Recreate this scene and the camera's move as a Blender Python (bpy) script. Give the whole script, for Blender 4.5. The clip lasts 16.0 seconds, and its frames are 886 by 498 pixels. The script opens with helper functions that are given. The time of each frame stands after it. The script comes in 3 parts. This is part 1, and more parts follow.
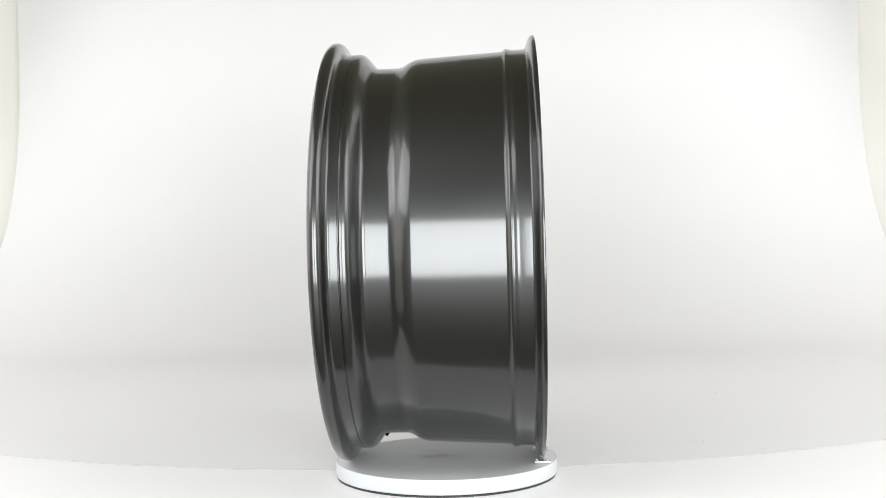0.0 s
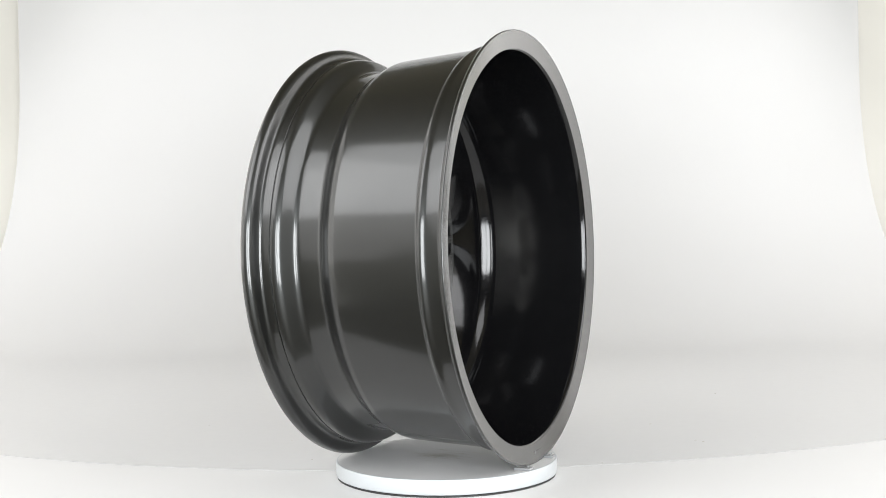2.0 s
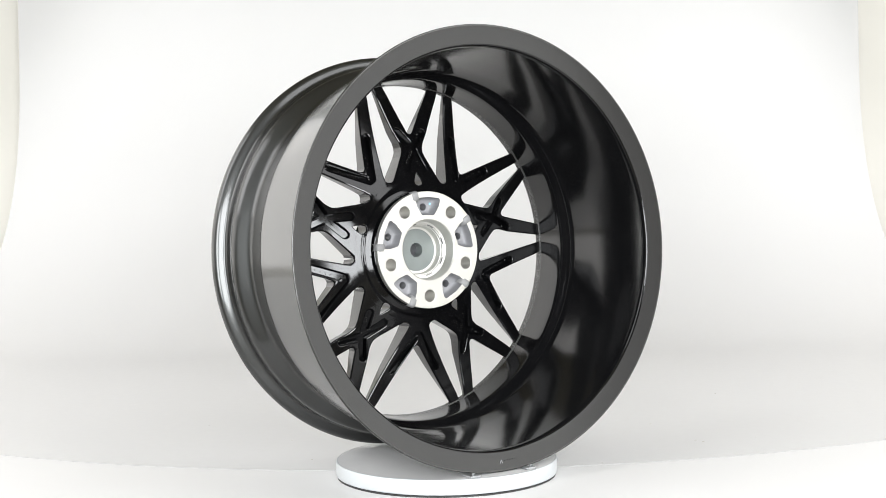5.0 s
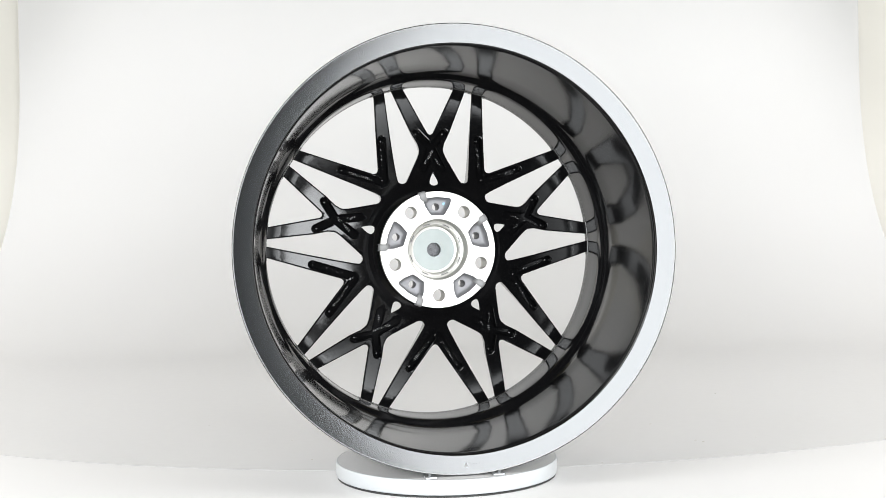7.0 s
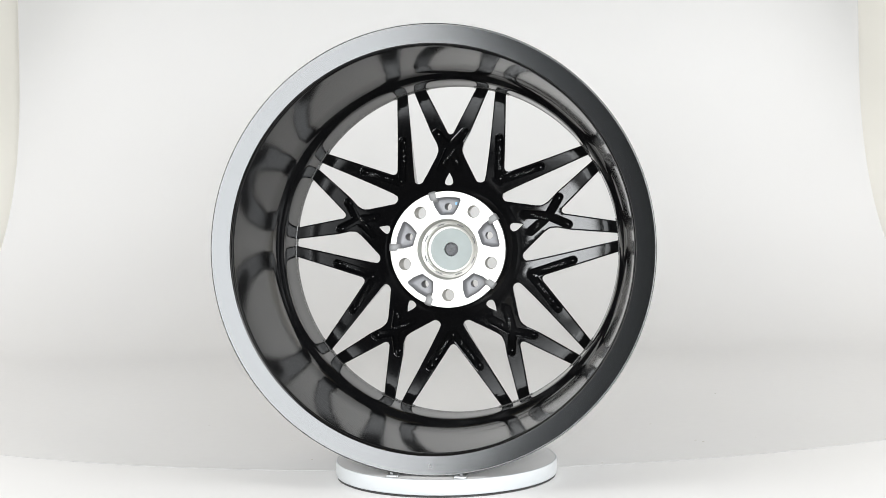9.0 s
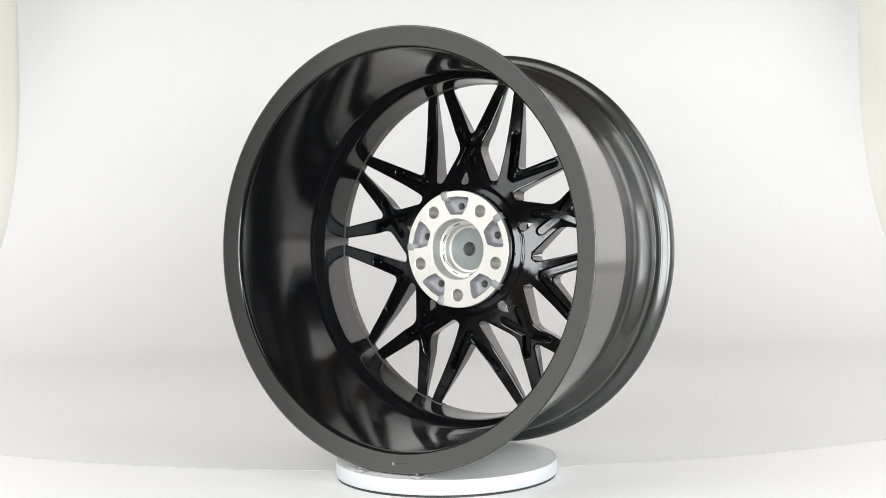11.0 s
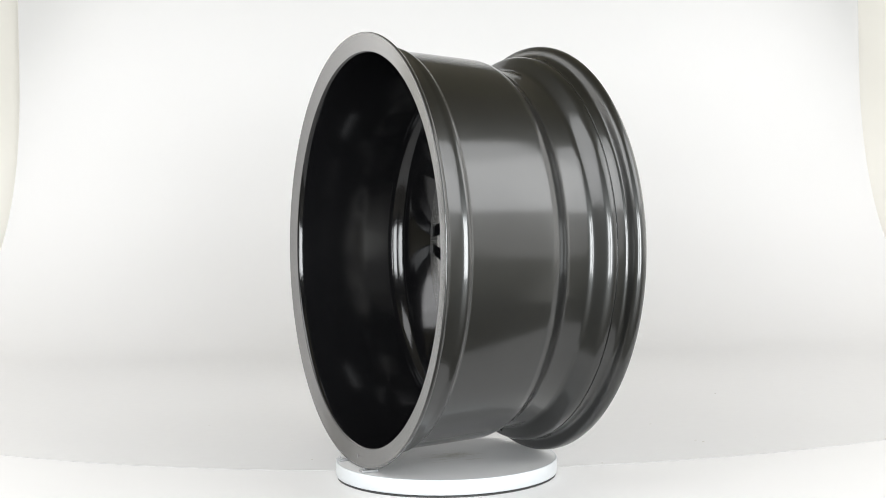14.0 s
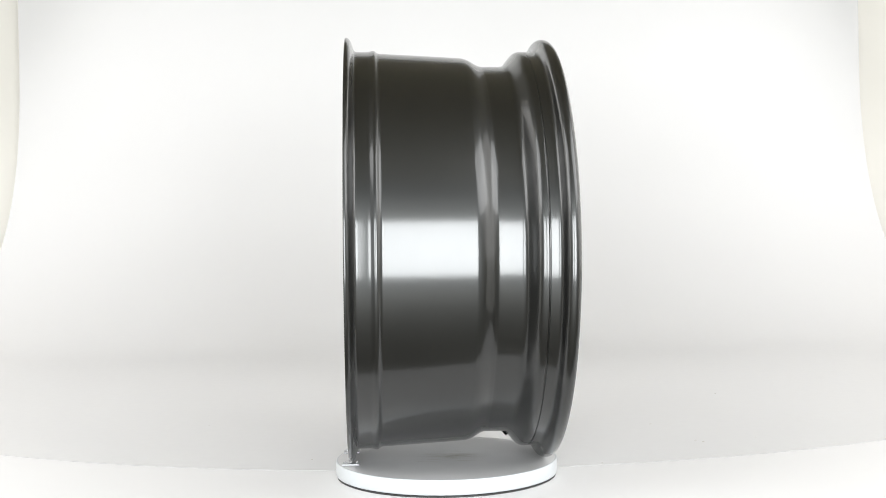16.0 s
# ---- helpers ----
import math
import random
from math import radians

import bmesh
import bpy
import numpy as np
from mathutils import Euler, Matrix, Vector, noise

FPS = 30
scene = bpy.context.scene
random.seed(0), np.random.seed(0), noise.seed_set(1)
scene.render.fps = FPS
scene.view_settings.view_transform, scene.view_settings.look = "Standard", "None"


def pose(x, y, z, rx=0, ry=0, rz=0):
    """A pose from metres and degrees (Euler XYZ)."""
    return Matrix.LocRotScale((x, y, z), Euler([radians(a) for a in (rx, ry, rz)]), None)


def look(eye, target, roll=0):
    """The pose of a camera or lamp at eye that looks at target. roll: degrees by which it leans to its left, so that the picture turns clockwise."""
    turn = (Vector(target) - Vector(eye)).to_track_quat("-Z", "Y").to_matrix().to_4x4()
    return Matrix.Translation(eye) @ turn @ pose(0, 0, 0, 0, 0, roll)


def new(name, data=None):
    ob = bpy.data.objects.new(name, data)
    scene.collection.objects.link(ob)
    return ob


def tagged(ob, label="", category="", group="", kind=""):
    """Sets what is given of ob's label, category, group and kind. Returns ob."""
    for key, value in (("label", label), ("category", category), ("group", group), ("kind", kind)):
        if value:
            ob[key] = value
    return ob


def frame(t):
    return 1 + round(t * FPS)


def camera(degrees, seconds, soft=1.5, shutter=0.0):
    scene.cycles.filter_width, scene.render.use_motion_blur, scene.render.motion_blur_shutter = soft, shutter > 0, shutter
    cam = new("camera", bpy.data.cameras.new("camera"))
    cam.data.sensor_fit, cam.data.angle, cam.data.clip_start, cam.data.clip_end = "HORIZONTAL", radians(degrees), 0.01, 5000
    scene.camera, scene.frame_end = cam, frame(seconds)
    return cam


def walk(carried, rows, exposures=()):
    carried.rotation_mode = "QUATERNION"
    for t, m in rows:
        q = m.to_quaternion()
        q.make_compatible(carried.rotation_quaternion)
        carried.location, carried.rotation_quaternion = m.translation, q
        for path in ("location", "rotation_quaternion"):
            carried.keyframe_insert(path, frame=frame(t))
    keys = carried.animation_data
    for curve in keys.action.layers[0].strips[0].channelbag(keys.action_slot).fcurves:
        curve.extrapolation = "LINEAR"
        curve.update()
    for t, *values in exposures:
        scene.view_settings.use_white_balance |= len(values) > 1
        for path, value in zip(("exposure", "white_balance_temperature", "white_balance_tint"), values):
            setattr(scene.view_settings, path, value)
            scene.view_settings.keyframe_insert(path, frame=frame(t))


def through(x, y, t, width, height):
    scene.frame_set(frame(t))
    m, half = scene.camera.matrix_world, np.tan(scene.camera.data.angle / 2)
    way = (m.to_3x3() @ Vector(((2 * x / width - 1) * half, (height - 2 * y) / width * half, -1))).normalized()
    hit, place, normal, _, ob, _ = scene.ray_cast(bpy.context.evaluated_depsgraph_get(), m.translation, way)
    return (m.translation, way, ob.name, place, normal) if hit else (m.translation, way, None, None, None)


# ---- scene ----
from mathutils.geometry import delaunay_2d_cdt

# ---------------------------------------------------------------- camera
cam = camera(43.92, 16.0, soft=0.7)
EYE = (0.0, -1.3094, 0.2567)
AIM = look(EYE, (0.0004, 0.0, 0.2473), roll=-1.04)
EXPOSURES = [(0.0, 0.27), (1.5, 0.23), (2.5, 0.22), (3.0, 0.32), (6.5, 0.32), (7.0, 0.23), (8.0, 0.155), (9.2, 0.12),
             (11.5, 0.24), (12.5, 0.27), (13.5, 0.265), (14.5, 0.265), (16.0, 0.31)]
walk(cam, [(0.0, AIM), (16.0, AIM)], EXPOSURES)

# turn of the turntable, degrees about its upright axis
TURN = [(0.0, 87.0), (1.5, 70.9), (2.5, 60.0), (3.5, 48.9), (4.2, 41.1), (5.3, 29.0), (6.5, 15.9), (7.5, 5.7),
        (8.5, -4.2), (9.2, -11.7), (10.3, -24.0), (11.5, -37.4), (12.5, -48.6), (13.5, -59.5), (14.5, -70.2), (16.0, -86.2)]

# ---------------------------------------------------------------- light
world = bpy.data.worlds.new("world")
world.use_nodes = True
scene.world = world
world.node_tree.nodes["Background"].inputs[0].default_value = (0.9, 0.93, 1.0, 1)
world.node_tree.nodes["Background"].inputs[1].default_value = 0.05


def softbox(name, eye, target, wide, high, watts, colour=(1, 1, 1)):
    data = bpy.data.lights.new(name, "AREA")
    data.shape, data.size, data.size_y, data.energy, data.color = "RECTANGLE", wide, high, watts, colour
    ob = new(name, data)
    ob.matrix_world = look(eye, target)
    return ob


softbox("key_light", (0.735, -2.70, 0.28), (0, 0, 0.28), 0.99, 1.45, 66, (0.95, 0.98, 1.0))
softbox("key_light", (-0.56, -2.75, 0.28), (0, 0, 0.28), 0.88, 1.45, 51, (0.95, 0.98, 1.0))
for side in (-1, 1):
    lamp = softbox("side_light", (0, 0, 0), (0, 0, -1), 1.5, 3.3, 14.0, (0.99, 0.98, 1.0))
    lamp.matrix_world = pose(1.50 * side, 0.25, 0.68, 0, 54 * side, 0)
    softbox("high_light", (1.30 * side, -1.05, 1.35), (0, -0.1, -0.35), 1.25, 1.25, 16, (0.97, 0.98, 1.0))

# ---------------------------------------------------------------- materials


def material(name, colour, rough=0.5, metal=0.0, vary=0.06, scale=30.0, bump=0.0, bump_scale=200.0, rough_vary=0.0,
             coat=0.0, coat_rough=0.10, coat_ior=1.58, stretch=(1, 1, 1), spec=0.5):
    m = bpy.data.materials.new(name)
    m.use_nodes = True
    nt = m.node_tree
    n, l = nt.nodes, nt.links
    p = n["Principled BSDF"]
    p.inputs["Roughness"].default_value = rough
    p.inputs["Metallic"].default_value = metal
    p.inputs["Coat Weight"].default_value = coat
    p.inputs["Coat Roughness"].default_value = coat_rough
    p.inputs["Coat IOR"].default_value = coat_ior
    p.inputs["Specular IOR Level"].default_value = spec
    co = n.new("ShaderNodeTexCoord")
    mp = n.new("ShaderNodeMapping")
    mp.inputs["Scale"].default_value = stretch
    l.new(co.outputs["Object"], mp.inputs["Vector"])
    big = n.new("ShaderNodeTexNoise")
    big.inputs["Scale"].default_value = scale
    big.inputs["Detail"].default_value = 5
    l.new(mp.outputs[0], big.inputs["Vector"])
    mix = n.new("ShaderNodeMix")
    mix.data_type = "RGBA"
    mix.inputs[6].default_value = (*[c * (1 - vary) for c in colour], 1)
    mix.inputs[7].default_value = (*[min(1, c * (1 + vary)) for c in colour], 1)
    l.new(big.outputs["Fac"], mix.inputs[0])
    l.new(mix.outputs[2], p.inputs["Base Color"])
    fine = n.new("ShaderNodeTexNoise")
    fine.inputs["Scale"].default_value = bump_scale
    fine.inputs["Detail"].default_value = 3
    l.new(mp.outputs[0], fine.inputs["Vector"])
    if rough_vary:
        mr = n.new("ShaderNodeMapRange")
        mr.inputs[3].default_value, mr.inputs[4].default_value = rough - rough_vary, rough + rough_vary
        l.new(fine.outputs["Fac"], mr.inputs[0])
        l.new(mr.outputs[0], p.inputs["Roughness"])
    if bump:
        b = n.new("ShaderNodeBump")
        b.inputs["Strength"].default_value = bump
        b.inputs["Distance"].default_value = 0.001
        l.new(fine.outputs["Fac"], b.inputs["Height"])
        l.new(b.outputs[0], p.inputs["Normal"])
        l.new(b.outputs[0], p.inputs["Coat Normal"])
    return m


GUNMETAL = material("gunmetal_paint", (0.045, 0.046, 0.045), 0.43, 1.0, 0.10, 18, 0.010, 1500, 0.06, coat=1.0, coat_rough=0.13, coat_ior=1.50)
FLANGE = material("gunmetal_flange", (0.016, 0.0168, 0.0176), 0.25, 1.0, 0.08, 25, 0.045, 850, 0.04, coat=1.0, coat_rough=0.10, coat_ior=1.5)
BLACK = material("gloss_black_paint", (0.003, 0.003, 0.0033), 0.10, 0.0, 0.2, 40, 0.006, 350, 0.02, spec=0.42)
BARREL_BLACK = material("black_barrel_paint", (0.004, 0.004, 0.0044), 0.12, 0.0, 0.2, 40, 0.018, 260, 0.04)
WELL_GREY = material("satin_grey_well_paint", (0.035, 0.035, 0.034), 0.27, 0.0, 0.1, 60, 0.03, 500, 0.05)
ALUMINIUM = material("machined_aluminium", (0.60, 0.592, 0.56), 0.42, 0.8, 0.05, 60, 0.06, 900, 0.08)
CAST = material("cast_aluminium", (0.26, 0.26, 0.27), 0.6, 0.4, 0.14, 90, 0.3, 700, 0.06)
PLUG = material("dark_cast_plug", (0.10, 0.10, 0.105), 0.42, 0.6, 0.5, 260, 0.9, 420, 0.1)
RIDGE = material("pale_cast_aluminium", (0.24, 0.24, 0.24), 0.6, 0.2, 0.10, 90, 0.15, 700, 0.05)
CUP = material("zinc_cup", (0.185, 0.205, 0.20), 0.40, 0.35, 0.12, 60, 0.03, 500, 0.05)
WHITE = material("white_lacquer", (0.47, 0.49, 0.502), 0.35, 0.0, 0.02, 20, 0.02, 400, 0.04)
GREY_TOP = material("grey_turntable_top", (0.67, 0.67, 0.67), 0.5, 0.0, 0.05, 25, 0.05, 500, 0.05)
SCUFF = material("scuff_marks", (0.56, 0.545, 0.50), 0.7, 0.0, 0.2, 80)
DARK = material("dark_rubber", (0.03, 0.03, 0.03), 0.6, 0.0, 0.1, 40)
CLIP = material("bright_steel", (0.40, 0.41, 0.42), 0.3, 0.7, 0.05, 80)
BLUE = material("pale_blue_paint", (0.25, 0.50, 0.72), 0.6, 0.0, 0.25, 300)
MARK = material("pale_stamp", (0.20, 0.20, 0.20), 0.5, 0.0, 0.05, 80)
SHEET = material("white_backdrop_sheet", (0.641, 0.640, 0.640), 0.42, 0.0, 0.02, 1.6, 0.02, 60, 0.05)
BOARD = material("white_table_board", (0.745, 0.743, 0.74), 0.65, 0.0, 0.012, 4.0, 0.02, 150, 0.04)
CREAM = material("cream_wall_paint", (0.86, 0.84, 0.785), 0.8, 0.0, 0.03, 2.0, 0.05, 200)
# for the unseen ceiling and walls, kept dark for the wheel's reflections
OLIVE = material("dark_olive_paint", (0.128, 0.115, 0.078), 0.9, 0.0, 0.05, 2.0)
CARPET = material("dark_floor_covering", (0.074, 0.066, 0.048), 0.9, 0.0, 0.1, 8.0, 0.2, 300)

# ---------------------------------------------------------------- mesh helpers


def finish(bm, name, mats, angle=35):
    bmesh.ops.remove_doubles(bm, verts=bm.verts[:], dist=1e-6)
    bmesh.ops.recalc_face_normals(bm, faces=bm.faces[:])
    me = bpy.data.meshes.new(name)
    bm.to_mesh(me)
    bm.free()
    for m in mats:
        me.materials.append(m)
    me.shade_smooth()
    me.set_sharp_from_angle(angle=radians(angle))
    return me


def part(name, bm, mat, parent, label="", angle=35):
    mats = mat if isinstance(mat, (list, tuple)) else [mat]
    ob = new(name, finish(bm, name, mats, angle))
    ob.parent = parent
    if label:
        tagged(ob, label)
    return ob


def bevel(ob, width, segments=2, angle=40):
    mod = ob.modifiers.new("edge", "BEVEL")
    mod.width, mod.segments, mod.limit_method, mod.angle_limit = width, segments, "ANGLE", radians(angle)
    mod.harden_normals = False
    return ob


def box(bm, lo, hi, m=None):
    made = bmesh.ops.create_cube(bm, size=1.0)["verts"]
    size = [b - a for a, b in zip(lo, hi)]
    mid = [(a + b) / 2 for a, b in zip(lo, hi)]
    t = Matrix.Translation(mid) @ Matrix.Diagonal((*size, 1))
    bmesh.ops.transform(bm, matrix=(m @ t) if m else t, verts=made)
    return made


def smooth_curve(points, steps=4):
    """A rounded open curve through points (Catmull-Rom)."""
    out = []
    p = [points[0]] + list(points) + [points[-1]]
    for i in range(1, len(p) - 2):
        a, b, c, d = (np.array(q, float) for q in p[i - 1:i + 3])
        for k in range(steps):
            t = k / steps
            out.append(tuple(0.5 * (2 * b + (c - a) * t + (2 * a - 5 * b + 4 * c - d) * t * t + (3 * b - a - 3 * c + d) * t ** 3)))
    out.append(tuple(points[-1]))
    return out


def rounded(poly, radii, seg=5):
    """Round the corners of a closed polygon; radii: one number or one for each corner."""
    n = len(poly)
    if not isinstance(radii, (list, tuple)):
        radii = [radii] * n
    out = []
    for i in range(n):
        a, b, c = (Vector(poly[j % n]) for j in (i - 1, i, i + 1))
        r = radii[i]
        d0, d1 = (a - b), (c - b)
        l0, l1 = d0.length, d1.length
        d0.normalize()
        d1.normalize()
        ang = d0.angle(d1)
        if r <= 0 or ang > 3.05:
            out.append(tuple(b))
            continue
        cut = min(r / math.tan(ang / 2), 0.48 * l0, 0.48 * l1)
        r = cut * math.tan(ang / 2)
        mid = b + (d0 + d1).normalized() * (r / math.sin(ang / 2))
        s, e = b + d0 * cut - mid, b + d1 * cut - mid
        turn = s.angle_signed(e)
        for k in range(seg + 1):
            w = -turn * k / seg
            out.append((mid.x + s.x * math.cos(w) - s.y * math.sin(w), mid.y + s.x * math.sin(w) + s.y * math.cos(w)))
    return out


def dense(poly, step=0.005):
    out = []
    for i, a in enumerate(poly):
        b = poly[(i + 1) % len(poly)]
        n = max(1, int(math.hypot(b[0] - a[0], b[1] - a[1]) / step))
        out += [(a[0] + (b[0] - a[0]) * k / n, a[1] + (b[1] - a[1]) * k / n) for k in range(n)]
    return out


def circle(cx, cy, r, n=32, start=0.0):
    return [(cx + r * math.cos(start + 2 * math.pi * k / n), cy + r * math.sin(start + 2 * math.pi * k / n)) for k in range(n)]


def stroke(path, half, caps=6):
    """The outline of a thick line with round ends."""
    left, right = [], []
    pts = [Vector(p) for p in path]
    for i, p in enumerate(pts):
        d0 = (pts[i] - pts[i - 1]).normalized() if i else (pts[1] - pts[0]).normalized()
        d1 = (pts[i + 1] - pts[i]).normalized() if i < len(pts) - 1 else d0
        t = (d0 + d1).normalized()
        nrm = Vector((-t.y, t.x)) * (half / max(0.5, t.dot(d0)))
        left.append(p + nrm)
        right.append(p - nrm)
    out = [tuple(q) for q in right]
    for end, d in ((pts[-1], (pts[-1] - pts[-2]).normalized()), (pts[0], (pts[0] - pts[1]).normalized())):
        a0 = math.atan2(d.y, d.x)
        for k in range(1, caps):
            a = a0 - math.pi / 2 + math.pi * k / caps
            out.append((end.x + half * math.cos(a), end.y + half * math.sin(a)))
        if end == pts[-1]:
            out += [tuple(q) for q in reversed(left)]
    return out


def inside(p, poly):
    x, y = p
    hit = False
    for i in range(len(poly)):
        (x0, y0), (x1, y1) = poly[i - 1], poly[i]
        if (y0 > y) != (y1 > y) and x < (x1 - x0) * (y - y0) / (y1 - y0) + x0:
            hit = not hit
    return hit


def cap(bm, outline, holes, place, fill=0.0):
    """Fill an outline with holes; place(x, y) gives the point in space."""
    verts, edges = [], []
    for loop in [outline] + holes:
        k = len(verts)
        verts += [Vector(p) for p in loop]
        edges += [(k + i, k + (i + 1) % len(loop)) for i in range(len(loop))]
    if fill:
        xs, ys = [p[0] for p in outline], [p[1] for p in outline]
        near = np.array([p for loop in [outline] + holes for p in loop])
        for x in np.arange(min(xs), max(xs), fill):
            for y in np.arange(min(ys), max(ys), fill):
                p = (float(x), float(y))
                if np.min(np.hypot(near[:, 0] - x, near[:, 1] - y)) > fill * 0.5 and inside(p, outline) and not any(inside(p, h) for h in holes):
                    verts.append(Vector(p))
    vs, _, fs, *_ = delaunay_2d_cdt(verts, edges, [], 0, 1e-7)
    made = [bm.verts.new(place(v.x, v.y)) for v in vs]
    for f in fs:
        c = sum((vs[i] for i in f), Vector((0, 0))) / len(f)
        if inside(c, outline) and not any(inside(c, h) for h in holes):
            bm.faces.new([made[i] for i in f])


def wall(bm, loop, top, low, index=0):
    a = [bm.verts.new(top(*p)) for p in loop]
    b = [bm.verts.new(low(*p)) for p in loop]
    for i in range(len(loop)):
        f = bm.faces.new((a[i - 1], a[i], b[i], b[i - 1]))
        f.material_index = index


def offset(loop, d):
    """Move a closed loop outwards by d (inwards where d is negative)."""
    n = len(loop)
    area = sum(loop[i - 1][0] * loop[i][1] - loop[i][0] * loop[i - 1][1] for i in range(n))
    sign = 1 if area > 0 else -1
    out = []
    for i in range(n):
        (x0, y0), (x, y), (x1, y1) = loop[i - 1], loop[i], loop[(i + 1) % n]
        a, b = Vector((y - y0, x0 - x)), Vector((y1 - y, x - x1))
        m = a.normalized() + b.normalized()
        m = m.normalized() if m.length > 1e-6 else a.normalized()
        out.append((x + sign * d * m.x, y + sign * d * m.y))
    return out


def even(ob):
    """Shade broad faces flat and their rounded edges smooth."""
    mod = ob.modifiers.new("even", "WEIGHTED_NORMAL")
    mod.mode, mod.weight, mod.keep_sharp = "FACE_AREA", 90, True
    return ob


def skin(bm, rings):
    """Faces between loops of equal length, each with its own place."""
    made = [[bm.verts.new(place(*p)) for p in loop] for loop, place in rings]
    for a, b in zip(made, made[1:]):
        for i in range(len(a)):
            bm.faces.new((a[i - 1], a[i], b[i], b[i - 1]))


def plate(bm, outline, through, pits, top, low, floor):
    """A round-edged plate that narrows to its front, with holes right through and pits down to floor; top(d) lies d below the back."""
    soft = [(0.0018, 0.0), (0.0008, 0.0004), (0.0002, 0.0010), (0.0, 0.0021)]
    lip = [(0.0017, 0.0), (0.0010, 0.0003), (0.0004, 0.0009), (0.0, 0.0020)]
    cap(bm, offset(outline, -soft[0][0]), [offset(h, soft[0][0] * 0.6) for h in through] + [offset(p, lip[0][0]) for p in pits], top(), 0.004)
    front, gone = offset(outline, -0.0024), [offset(h, 0.007) for h in through]
    cap(bm, front, gone, low)
    skin(bm, [(offset(outline, -d), top(z)) for d, z in soft] + [(front, low)])
    for h, g in zip(through, gone):
        skin(bm, [(offset(h, d * 0.6), top(z * 0.6)) for d, z in soft] + [(g, low)])
    for p in pits:
        cap(bm, p, [], floor)
        skin(bm, [(offset(p, d), top(z)) for d, z in lip] + [(p, floor)])


def revolve(bm, profile, n=192, closed=False, index=None, phase=0.0):
    """Turn (v, r) round the wheel's axis; v runs towards the back of the wheel, which is -y."""
    rings = []
    for v, r in profile:
        rings.append([bm.verts.new((r * math.cos(2 * math.pi * k / n + phase), -v, r * math.sin(2 * math.pi * k / n + phase))) for k in range(n)])
    count = len(rings) if closed else len(rings) - 1
    for i in range(count):
        a, b = rings[i], rings[(i + 1) % len(rings)]
        for k in range(n):
            f = bm.faces.new((a[k - 1], a[k], b[k], b[k - 1]))
            if index:
                f.material_index = index(i)


def empty(name, label, category, group=""):
    return tagged(new(name), label, category, group)


# ---------------------------------------------------------------- the studio
FLOOR_Z = -0.0195
BACK_Y, BEND_LENGTH = 2.19, 1.36


def bend_line(length, n=36):
    """A bend from level to upright that starts and ends gently."""
    y = z = 0.0
    out = []
    for k in range(n):
        t = (k + 0.5) / n
        a = math.pi / 2 * (0.5 * t + 0.5 * (3 * t * t - 2 * t ** 3))
        y += math.cos(a) * length / n
        z += math.sin(a) * length / n
        out.append((y, z))
    return out


BEND_LINE = bend_line(BEND_LENGTH)


